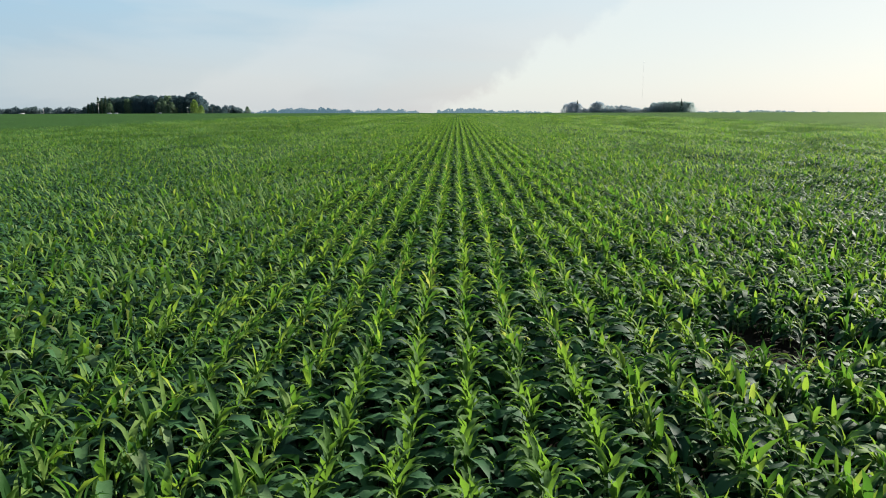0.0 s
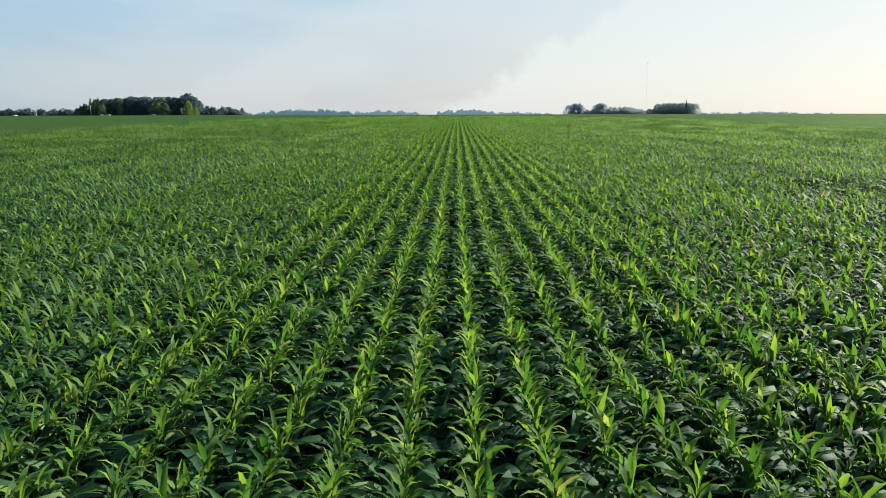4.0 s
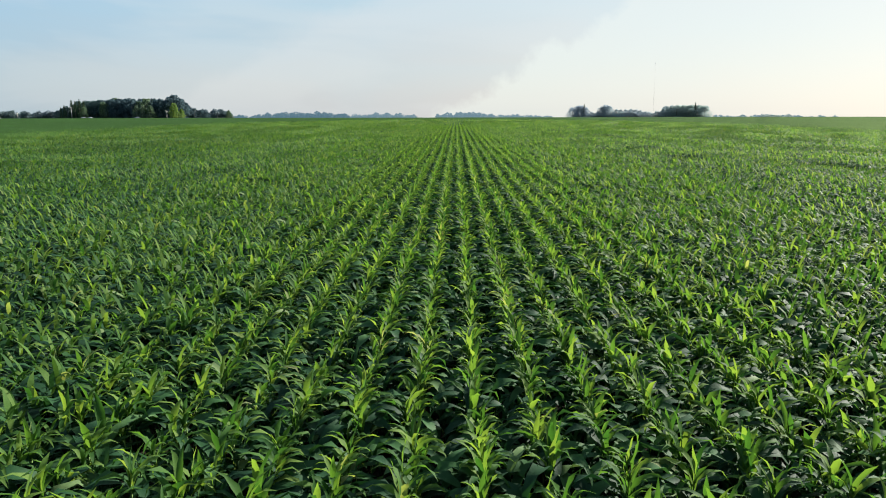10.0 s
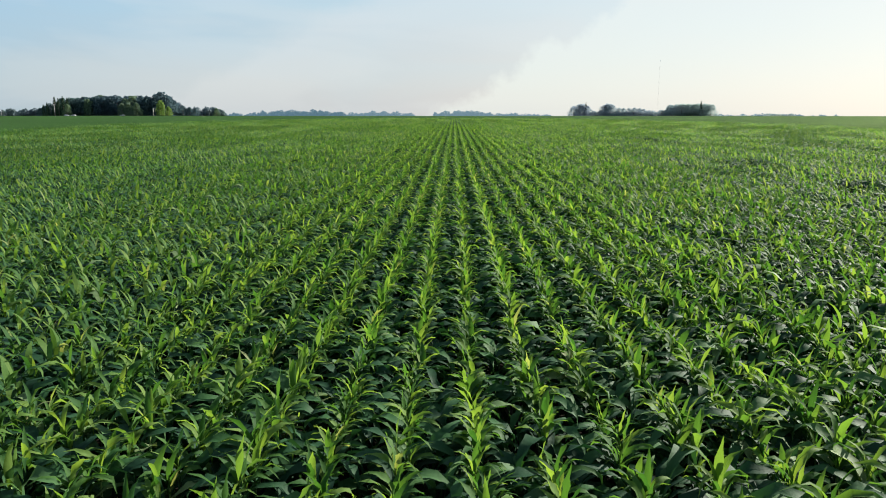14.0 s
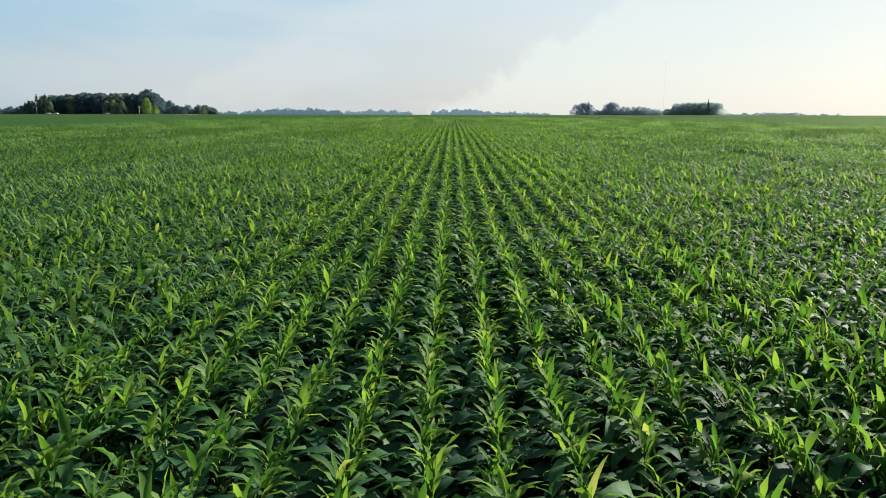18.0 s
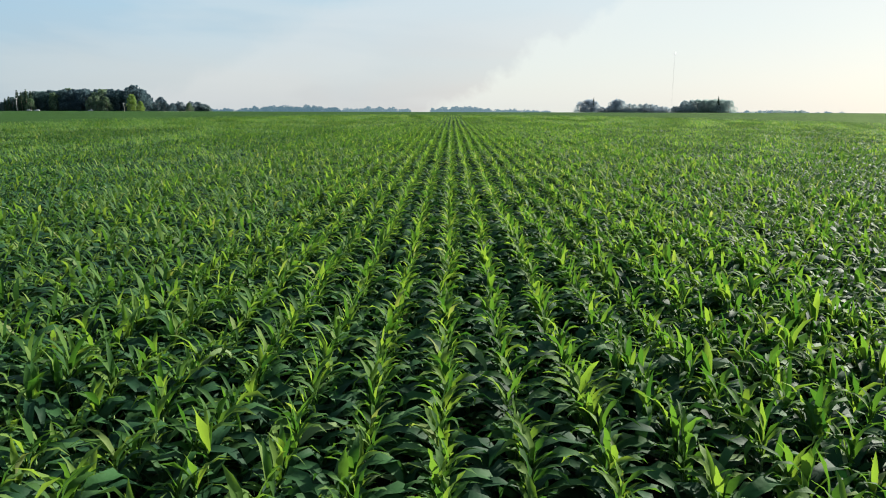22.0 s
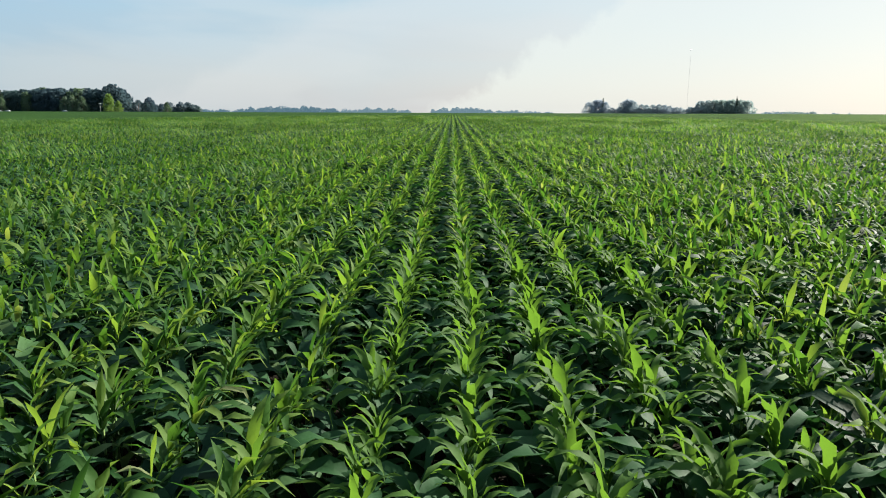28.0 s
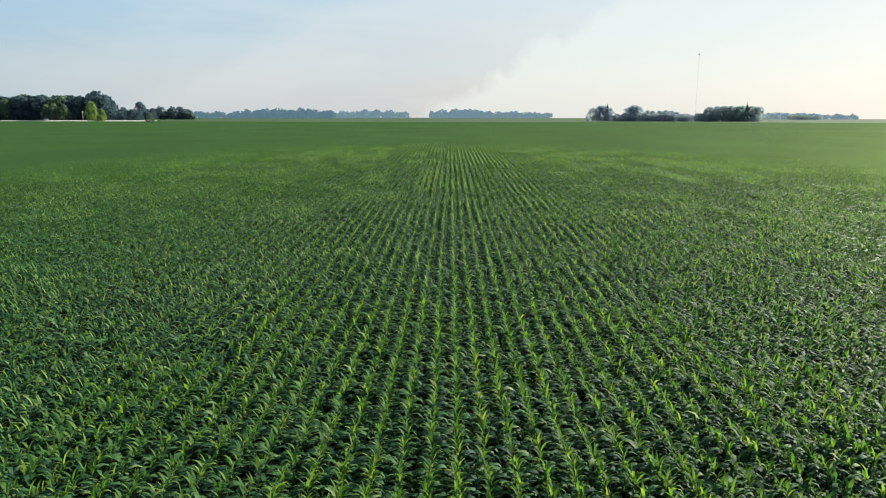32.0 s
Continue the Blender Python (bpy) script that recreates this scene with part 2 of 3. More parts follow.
CANOPY = canopy_material()
FIELDS = plain_material("far_fields", (0.016, 0.042, 0.014), (0.030, 0.062, 0.020), 0.006, 0.95, 0, 0.3, 0.02, 0.1)
# distance haze is painted into the next three leaf colours, as blue then grey
FOLIAGE = leaf_material("hazed_tree_foliage", [(0.0, (0.048, 0.076, 0.104)), (0.6, (0.062, 0.096, 0.126)), (1.0, (0.082, 0.122, 0.142))],
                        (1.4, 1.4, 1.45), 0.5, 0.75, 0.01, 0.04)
FOLIAGE_HAZE_BLUE = leaf_material("haze_blue_foliage", [(0.0, (0.060, 0.085, 0.112)), (1.0, (0.088, 0.118, 0.142))], (1.4, 1.45, 1.4), 0.35, 0.7, 0.01)
FOLIAGE_HAZE_GREY = leaf_material("haze_grey_foliage", [(0.0, (0.25, 0.30, 0.36)), (1.0, (0.30, 0.345, 0.40))], (1.35, 1.35, 1.4), 0.5, 0.7, 0.01)
FOLIAGE_LIGHT = leaf_material("light_foliage", [(0.0, (0.09, 0.15, 0.05)), (1.0, (0.16, 0.23, 0.07))], (1.6, 1.6, 0.9), 0.35, 0.6, 0.01)
# green pulled slightly towards the same painted haze
FOLIAGE_MID = leaf_material("mid_foliage", [(0.0, (0.07, 0.11, 0.095)), (1.0, (0.11, 0.155, 0.118))], (1.6, 1.6, 0.9), 0.3, 0.6, 0.01)
NEEDLES = leaf_material("needle_foliage", [(0.0, (0.022, 0.045, 0.035)), (1.0, (0.04, 0.07, 0.05))], (1.2, 1.3, 0.9), 0.12, 0.7, 0.01)
BARK = plain_material("bark", (0.09, 0.07, 0.055), (0.17, 0.14, 0.11), 2.0, 0.9)
GRAVEL = plain_material("gravel", (0.32, 0.30, 0.26), (0.46, 0.43, 0.37), 0.3, 0.95)
WHITE = plain_material("white_paint", (0.74, 0.74, 0.72), (0.82, 0.82, 0.80), 0.8, 0.5)
SILVER = plain_material("silver_paint", (0.36, 0.37, 0.38), (0.44, 0.45, 0.46), 0.8, 0.35, 0.3)
GREY_ROOF = plain_material("grey_roof", (0.16, 0.16, 0.17), (0.24, 0.24, 0.25), 1.0, 0.7)
STEEL = plain_material("galvanised_steel", (0.42, 0.43, 0.44), (0.55, 0.56, 0.57), 3.0, 0.45, 0.6)
POLE_WOOD = plain_material("weathered_pole_wood", (0.45, 0.43, 0.40), (0.6, 0.57, 0.53), 4.0, 0.85)
DARK_GLASS = plain_material("dark_glass", (0.02, 0.022, 0.025), (0.03, 0.032, 0.035), 1.0, 0.08)
RUBBER = plain_material("rubber", (0.02, 0.02, 0.02), (0.035, 0.035, 0.035), 5.0, 0.8)


# ---- mesh helpers ----
def mesh_of(name, verts, faces, *materials, index=None):
    me = bpy.data.meshes.new(name)
    me.from_pydata(verts, [], faces)
    for m in materials:
        me.materials.append(m)
    me.polygons.foreach_set("use_smooth", [True] * len(me.polygons))
    if index is not None:
        me.polygons.foreach_set("material_index", index)
    me.update()
    return me


def child(name, me, parent, label=""):
    ob = new(name, me)
    ob.parent = parent
    return tagged(ob, label)


def box(verts, faces, x0, x1, y0, y1, z0, z1):
    n = len(verts)
    verts += [(x, y, z) for z in (z0, z1) for x, y in ((x0, y0), (x1, y0), (x1, y1), (x0, y1))]
    faces += [tuple(n + k for k in q) for q in ((3, 2, 1, 0), (4, 5, 6, 7), (0, 1, 5, 4), (1, 2, 6, 5), (2, 3, 7, 6), (3, 0, 4, 7))]


def tube(verts, faces, a, b, ra, rb, sides=6):
    """A tapered round bar from a to b."""
    a, b = Vector(a), Vector(b)
    q = (b - a).to_track_quat("Z", "Y")
    n = len(verts)
    for p, r in ((a, ra), (b, rb)):
        for k in range(sides):
            t = 2 * math.pi * k / sides
            verts.append(tuple(p + q @ Vector((r * math.cos(t), r * math.sin(t), 0))))
    faces += [(n + k, n + (k + 1) % sides, n + sides + (k + 1) % sides, n + sides + k) for k in range(sides)]
    faces.append(tuple(n + sides + k for k in range(sides)))


# ---- the lie of the land: level under the flight, then a gentle fall past a low crest ----
def land(x, y):
    u = max(0.0, y - 250.0) + 0.12 * max(0.0, abs(x) - 250.0)
    near = min(u, 700.0)
    return -1.1e-5 * near * near - 0.0150 * max(0.0, u - 700.0)


# ---- corn ----
ROW = 0.76
ROWS_IN_TILE = 5
TILE_WIDE = ROW * ROWS_IN_TILE


def blade(rng, base, azimuth, length, width, rise, droop, segs, wide, twist=0.0, hook=1.25):
    """Points and faces of one arching maize leaf; wide: 2 for a folded blade with a midrib, 1 for a flat one."""
    out = np.array((math.cos(azimuth), math.sin(azimuth), 0.0))
    side0 = np.array((-math.sin(azimuth), math.cos(azimuth), 0.0))
    up = np.array((0.0, 0.0, 1.0))
    p = np.array(base, float)
    verts, faces = [], []
    wave = rng.uniform(0, 6.28)
    sway = rng.uniform(-0.5, 0.5)
    for i in range(segs + 1):
        s = i / segs
        a = rise + (droop - rise) * s ** hook
        if i:
            p = p + (out * math.cos(a) + up * math.sin(a) + side0 * sway * s * math.cos(a)) * (length / segs)
        w = width * min(0.66 + 0.9 * s - 0.7 * s * s, 2.1 * (1 - s)) * 0.5
        nrm = -out * math.sin(a) + up * math.cos(a)
        t = twist * s
        sd_ = side0 * math.cos(t) + nrm * math.sin(t)
        nr = nrm * math.cos(t) - side0 * math.sin(t)
        if i == segs:
            verts.append(p.copy())
        elif wide == 2:
            e = 0.34 * w + 0.17 * width * math.sin(wave + 15 * s)
            f = 0.34 * w + 0.17 * width * math.sin(wave + 2.4 + 17 * s)
            verts += [p + sd_ * w + nr * e, p.copy(), p - sd_ * w + nr * f]
        else:
            verts += [p + sd_ * w, p - sd_ * w]
    n = 3 if wide == 2 else 2
    for i in range(segs - 1):
        a, b = i * n, (i + 1) * n
        for k in range(n - 1):
            faces.append((a + k, a + k + 1, b + k + 1, b + k))
    a, tip = (segs - 1) * n, segs * n
    for k in range(n - 1):
        faces.append((a + k, a + k + 1, tip))
    return verts, faces


def leaf_plan(rng, count, size, whorl=0.55, spread_out=0.0):
    """The leaves of one plant: height on the stalk, azimuth, length, width, rise, droop, twist, young."""
    plane = rng.normalvariate(0.0, 0.65)
    rows = []
    for i in range(count):
        s = i / (count - 1)
        az = plane + (i % 2) * math.pi + rng.uniform(-0.6, 0.6)
        if s > whorl:      # upright pale whorl
            v = (s - whorl) / (1 - whorl)
            z = size * (0.40 + 0.12 * v)
            length = size * rng.uniform(0.44, 0.60) * (1 - 0.2 * v)
            width = size * rng.uniform(0.056, 0.094)
            rise = radians(77 + 9 * v + rng.uniform(-9, 4))
            droop = radians(-78 + 125 * v + rng.uniform(-40, 35))
            if spread_out:
                length, rise, droop = (1 - 0.008 * spread_out) * length, rise - radians(0.8 * spread_out), droop - radians(3 * spread_out)
        else:             # broad blades that arch out over the space between the rows
            v = s / whorl
            z = size * (0.15 + 0.28 * v)
            length = size * rng.uniform(0.68, 0.94)
            width = size * rng.uniform(0.112, 0.162)
            rise = radians(62 + 12 * v + rng.uniform(-14, 10) - spread_out)
            droop = radians(-112 + 16 * v + rng.uniform(-28, 32) + 0.8 * spread_out)
        rows.append((z, az, length, width, rise, droop, rng.uniform(-0.8, 0.8), 1 if s > whorl else 0))
    return rows


def stalk_shape(x, y, lean, size, verts, faces):
    n, r = len(verts), 0.016
    for zz, rr in ((0.0, r), (0.55 * size, r * 0.7)):
        for k in range(3):
            verts.append((x + lean * zz + rr * math.cos(k * 2.09), y + rr * math.sin(k * 2.09), zz))
    faces.extend([(n + k, n + (k + 1) % 3, n + 3 + (k + 1) % 3, n + 3 + k) for k in range(3)])


def corn_places(rng, spacing, long, missing):
    for r in range(ROWS_IN_TILE):
        x0 = (r - (ROWS_IN_TILE - 1) / 2) * ROW
        y = -long / 2 + rng.uniform(0, spacing)
        while y < long / 2:
            if rng.random() > missing:
                yield x0 + rng.normalvariate(0, 0.042), y, rng.choice((0.7, 0.84, 0.93, 1.0, 1.05, 1.1)) * rng.uniform(0.93, 1.06)
            y += spacing * rng.uniform(0.7, 1.3)


def corn_tile(seed, long, spacing, count, segs, wide, grow, stalk, missing=0.04, whorl=0.6, hole=None, spread_out=0.0):
    rng = random.Random(seed)
    verts, faces, index = [], [], []
    for x, y, size in corn_places(rng, spacing, long, missing):
        size *= grow
        if hole:
            gap = ((x - hole[0]) / hole[2]) ** 2 + ((y - hole[1]) / hole[3]) ** 2
            if gap < 1 and rng.random() < 0.62:
                continue
            size *= 0.72 if gap < 1.8 else 1.0
        lean = rng.uniform(-0.06, 0.06)
        for z, az, length, width, rise, droop, twist, young in leaf_plan(rng, count, size, whorl, spread_out):
            v, f = blade(rng, (x + lean * z, y, z), az, length, width, rise, droop, segs, wide, twist, 1.75 if young else 1.3)
            n = len(verts)
            verts.extend(v)
            faces.extend([tuple(n + k for k in q) for q in f])
            index.extend([young] * len(f))
        if stalk:
            stalk_shape(x, y, lean, size, verts, faces)
            index.extend([2] * 3)
    return mesh_of("corn_rows", verts, faces, CORN, YOUNG, STALK, index=index)


SIZE = 1.03
TILES = {
    0: [corn_tile(10 + i, 4.0, 0.165, 10, 7, 2, SIZE, True, 0.02, 0.5) for i in range(7)],
    "side": [corn_tile(20 + i, 4.0, 0.165, 10, 4, 2, SIZE, True, 0.02, 0.5) for i in range(6)],
    1: [corn_tile(30 + i, 4.0, 0.18, 9, 4, 1, SIZE, False, 0.03, 0.55, None, 4) for i in range(6)],
    2: [corn_tile(50 + i, 8.0, 0.21, 7, 3, 1, SIZE * 0.97, False, 0.05, 0.69, None, 9) for i in range(6)],
    3: [corn_tile(70 + i, 8.0, 0.26, 6, 2, 1, SIZE * 0.97, False, 0.05, 0.79, None, 12) for i in range(6)],
}
SPARSE_FAR = {1: [corn_tile(95, 4.0, 0.22, 9, 4, 1, SIZE * 0.9, False, 0.14, 0.6)], 2: [corn_tile(96, 8.0, 0.3, 7, 2, 1, SIZE * 0.86, False, 0.2, 0.72, None, 12)]}
HOLED = [corn_tile(90 + i, 4.0, 0.2, 11, 5, 2, SIZE, True, 0.03, 0.55, h) for i, h in enumerate(((1.5, 0.1, 0.9, 1.2), (0.3, 0.4, 0.5, 0.8), (-1.4, 0.2, 0.9, 1.0)))]
STUNTED = corn_tile(97, 8.0, 0.3, 7, 2, 1, SIZE * 0.8, False, 0.3, 0.65)
corn_field = tagged(new("corn_field"), "waist-high green corn in straight rows on dark soil", "corn field", kind="stuff")
rng = random.Random(5)
FIELD_START, PATH_END = -6.0, 224.0
SINGLE = {(0, 3), (0, 51), (0, 52)}        # tiles built plant by plant
LOW = {(5, 14), (6, 12), (5, 30), (7, 28), (6, 44), (8, 20), (-7, 18)}       # streaks of stunted plants
THIN = {(1, 4): 0, (2, 4): 2, (-1, 13): 1}         # gaps in the stand


def corn_level(x, y):
    past = max(0.0, y - PATH_END - 6)
    d = math.hypot(abs(x), past * 0.45)
    return 0 if d < 6.3 else 1 if d < 14 else 2 if d < 32 else 3 if d < 92 else None


for cx in range(-25, 26):
    for cy in range(0, 110, 2):
        x, y0 = cx * TILE_WIDE, FIELD_START + cy * 4.0
        level = corn_level(x, y0 + 4)
        if level is None or y0 + 8 - abs(x) * 1.5 < -8:
            continue
        spots = [(y0 + 4, None)] if level > 1 else [(y0 + 2, cy), (y0 + 6, cy + 1)]
        for y, key in spots:
            if (cx, key) in SINGLE:
                continue
            me = HOLED[THIN[cx, key]] if (cx, key) in THIN else rng.choice(TILES["side" if level == 0 and cx else level])
            if level in SPARSE_FAR and rng.random() < (0.03 if x > 0 else 0.01):
                me = SPARSE_FAR[level][0]
            if level == 2 and (cx, cy) in LOW:
                me = STUNTED
            tile = child("corn_rows", me, corn_field)
            tile.matrix_basis = pose(x + rng.uniform(-0.02, 0.02), y, land(x, y), 0, 0, (0 if (cx, key) in THIN else rng.choice((0, 180))) + rng.uniform(-0.06, 0.06)) @ Matrix.Diagonal((1, 1, rng.uniform(0.93, 1.08), 1))

# plants of three stretches, each one a thing with its stalk and leaves
rng = random.Random(77)
LEAVES = {}
for i in range(10):
    LEAVES[i] = []
    for k in range(5):
        z, az, length, width, rise, droop, twist, young = leaf_plan(rng, 10, SIZE, 0.5)[i]
        v, f = blade(rng, (0, 0, 0), 0.0, length, width, rise, droop, 7, 2, twist, 1.75 if young else 1.3)
        LEAVES[i].append(mesh_of("leaf", v, f, YOUNG if young else CORN))
v, f = [], []
stalk_shape(0, 0, 0, SIZE, v, f)
STALK_MESH = mesh_of("stalk", v, f, STALK)
for cx, cy in sorted(SINGLE):
    for x, y, size in corn_places(rng, 0.19, 4.0, 0.04):
        root = new("corn_plant")
        root.matrix_basis = pose(cx * TILE_WIDE + x, FIELD_START + cy * 4.0 + 2 + y, 0, rng.uniform(-3, 3), rng.uniform(-3, 3)) @ Matrix.Scale(size, 4)
        tagged(root, "young green corn plant with arching leaves, rooted in soil", "corn plant", "corn plants in rows")
        child("stalk", STALK_MESH, root)
        for i, row in enumerate(leaf_plan(rng, 10, SIZE, 0.5)):
            leaf = child("leaf", rng.choice(LEAVES[i]), root)
            leaf.matrix_basis = pose(0, 0, row[0], 0, 0, math.degrees(row[1]))


# ---- ground: one sheet to the horizon, and the closed crop beyond the near rows ----
def sheet(name, xs, ys, height, material, keep=None):
    verts = [(x, y, height(x, y)) for y in ys for x in xs]
    nx = len(xs)
    faces = [(j * nx + i, j * nx + i + 1, (j + 1) * nx + i + 1, (j + 1) * nx + i)
             for j in range(len(ys) - 1) for i in range(nx - 1)
             if keep is None or keep((xs[i] + xs[i + 1]) / 2, (ys[j] + ys[j + 1]) / 2)]
    return new(name, mesh_of(name, verts, faces, material))


def spread(limit, first, growth):
    v, step = [0.0], first
    while v[-1] < limit:
        v.append(min(limit, v[-1] + step))
        step *= growth
    return v


half = spread(4800, 12, 1.1)
xs = [-v for v in half[:0:-1]] + half
ys = [-v for v in spread(4800, 20, 1.2)[:0:-1]] + [i * 20.0 for i in range(20)] + [400 + v for v in spread(4400, 20, 1.06)]
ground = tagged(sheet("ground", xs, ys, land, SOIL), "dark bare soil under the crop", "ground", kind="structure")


def crop_top(x, y):
    d = math.hypot(x, max(0.0, y - PATH_END - 6) * 0.45)
    h = 0.16 + 0.2 * min(1, max(0, (d - 40) / 30)) + 0.54 * min(1, max(0, (d - 66) / 26))
    return land(x, y) + h + 0.11 * noise.noise((x * 0.11, y * 0.05, 0))


xs = [-v for v in spread(1500, 3.04, 1.035)[:0:-1]] + spread(1500, 3.04, 1.035)
ys = [-80 + i * 8.0 for i in range(50)] + [320 + v for v in spread(480, 8, 1.03)]
crop = sheet("crop_canopy", xs, ys, crop_top, CANOPY, lambda x, y: abs(x) > 20 or y > PATH_END + 60 or y < -2)
tagged(crop, "distant closed canopy of green corn", "corn field", kind="stuff")
xs = [-v for v in spread(4700, 60, 1.08)[:0:-1]] + spread(4700, 60, 1.08)
ys = [799 + v for v in spread(3900, 20, 1.06)]
far_fields = sheet("far_fields", xs, ys, lambda x, y: land(x, y) + 0.3, FIELDS)
tagged(far_fields, "distant pale green farmland beyond the corn", "farmland", kind="structure")


# ---- trees ----
def lump(rng, verts, faces, c, r, leaves, leaf):
    """A clump of small leaf sprays over an uneven ball."""
    for _ in range(leaves):
        d = Vector((rng.gauss(0, 1), rng.gauss(0, 1), rng.gauss(0, 1) * 0.9 + 0.15)).normalized()
        p = Vector(c) + d * r * rng.uniform(0.72, 1.08)
        q = (d + Vector((rng.uniform(-0.9, 0.9), rng.uniform(-0.9, 0.9), rng.uniform(-0.5, 0.9)))).to_track_quat("Z", "Y")
        a, b = leaf * rng.uniform(0.6, 1.2), leaf * rng.uniform(0.4, 0.9)
        n = len(verts)
        for u, w in ((-a, 0), (0, -b), (a * 0.9, 0.0), (0.1 * a, b)):
            verts.append(tuple(p + q @ Vector((u, w, 0.25 * a * (1 if u else -1)))))
        faces += [(n, n + 1, n + 2), (n, n + 2, n + 3)]


def broadleaf(seed, wide, clumps, low, sprays=52):
    """Trunk with limbs, and crown, of a tree one unit high."""
    rng = random.Random(seed)
    tv, tf, cv, cf = [], [], [], []
    tube(tv, tf, (0, 0, -0.02), (0.01, 0, 0.34), 0.024, 0.017, 7)
    tube(tv, tf, (0.01, 0, 0.33), (0.0, 0.01, 0.72), 0.017, 0.006, 6)
    for i in range(clumps):
        s = (i + 0.5) / clumps
        z = low + (0.93 - low) * s
        reach = wide * math.sin(math.pi * min(1, 0.28 + 0.66 * s)) * rng.uniform(0.45, 1.0)
        a = i * 2.4 + rng.uniform(-0.5, 0.5)
        c = (reach * math.cos(a), reach * math.sin(a), z)
        r = rng.uniform(0.085, 0.15) * (1.15 - 0.35 * s)
        c = (c[0], c[1], min(c[2], 1.0 - r))
        if i % 3 == 0:
            tube(tv, tf, (0, 0, max(0.12, z * 0.62)), (c[0] * 0.85, c[1] * 0.85, c[2]), 0.009, 0.003, 4)
        lump(rng, cv, cf, c, r, sprays, 0.036)
    return mesh_of("trunk", tv, tf, BARK), (cv, cf)


def conifer(seed):
    rng = random.Random(seed)
    tv, tf, cv, cf = [], [], [], []
    tube(tv, tf, (0, 0, -0.02), (0, 0, 0.97), 0.018, 0.003, 6)
    for i in range(15):
        s = i / 14
        z, reach = 0.1 + 0.86 * s, 0.19 * (1 - s) ** 0.85 + 0.012
        for k in range(7):
            a = k * 0.9 + i * 1.3
            rr = reach * rng.uniform(0.75, 1.1)
            lump(rng, cv, cf, (rr * 0.62 * math.cos(a), rr * 0.62 * math.sin(a), z - rr * 0.2), rr * 0.38 + 0.008, 9, 0.022)
    return mesh_of("trunk", tv, tf, BARK), (cv, cf)


SHAPES = [broadleaf(100, 0.30, 30, 0.08), broadleaf(101, 0.36, 34, 0.08), broadleaf(102, 0.26, 26, 0.1), broadleaf(103, 0.42, 34, 0.06), broadleaf(104, 0.5, 30, 0.08)]
SHAPES += [conifer(110), conifer(111)]
SHAPES += [broadleaf(120, 0.30, 24, 0.08, 48), broadleaf(121, 0.36, 26, 0.08, 48), broadleaf(123, 0.42, 26, 0.06, 48), broadleaf(124, 0.5, 24, 0.08, 48)]
CROWNS = {}


def tree(shape, x, y, height, mat, label, group, wide=1.0, turn=0.0, kind="tree"):
    trunk, (cv, cf) = SHAPES[shape]
    if (shape, mat.name) not in CROWNS:
        CROWNS[shape, mat.name] = mesh_of("crown", cv, cf, mat)
    root = new(kind)
    root.matrix_basis = pose(x, y, land(x, y), 0, 0, turn) @ Matrix.Diagonal((height * wide, height * wide, height, 1))
    child("trunk", trunk, root)
    child("crown", CROWNS[shape, mat.name], root)
    return tagged(root, label, kind, group)


DARK = "dark green broad-leaved tree in a dense farm grove"
rng = random.Random(21)
# the large grove: spruces at one end, broadleaves, then one big tree
for i in range(66):
    s = (i % 22) / 21
    row = i // 22
    x = -424 + 106 * s + rng.uniform(-2, 2)
    y = 862 + 12 * row + rng.uniform(-6, 6)
    h = (21.5 if s > 0.2 else 20.0) + rng.uniform(-1.8, 1.5) + row * 1.0
    mat = FOLIAGE_MID if 0.24 < s < 0.3 or 0.62 < s < 0.72 else FOLIAGE
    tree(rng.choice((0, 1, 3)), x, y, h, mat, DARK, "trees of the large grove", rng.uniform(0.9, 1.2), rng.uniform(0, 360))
for x, h in ((-428, 22), (-424, 20.5), (-418, 22.5), (-412, 21), (-434, 16), (-440, 14)):
    tree(rng.choice((5, 6)), x, 852 + rng.uniform(-3, 3), h, NEEDLES, "dark pointed spruce at the end of the grove", "spruces of the large grove", 1.1, rng.uniform(0, 360), "spruce")
for x, y, h in ((-318, 868, 27), (-311, 866, 23.5), (-308, 876, 19), (-325, 872, 25)):
    tree(rng.choice((0, 1)), x, y, h, FOLIAGE, "tall dark green tree standing above its grove", "trees of the large grove", 1.15, rng.uniform(0, 360))
for x, h in ((-452, 10.5), (-446, 13), (-439, 15), (-432, 17)):
    tree(rng.choice((1, 3)), x, 866 + rng.uniform(-3, 3), h, FOLIAGE, DARK, "trees of the large grove", 1.1, rng.uniform(0, 360))
tree(2, -302, 826, 17, FOLIAGE_LIGHT, "bright yellow-green tree at the grove's sunny edge", "trees of the large grove", 1.1)
tree(1, -297, 832, 11, FOLIAGE_LIGHT, "bright yellow-green tree at the grove's sunny edge", "trees of the large grove", 0.9, 70)
for x, h in ((-336, 15), (-345, 16.5), (-352, 15), (-410, 14)):
    tree(3, x, 846, h, FOLIAGE_MID, "mid-green rounded tree at the front of the grove", "trees of the large grove", 0.8, rng.uniform(0, 360))
for x, h in ((-300, 13), (-293, 11), (-286, 9)):
    tree(rng.choice((1, 3)), x, 880, h, FOLIAGE, DARK, "trees of the large grove", 1.1, rng.uniform(0, 360))
tree(3, -213, 730, 8.0, FOLIAGE_MID, "small dark tree standing alone in the field", "", 0.9)
# the second farmstead's grove
def x_second(s):
    return 150 + 148 * s, 992 - 66 * s


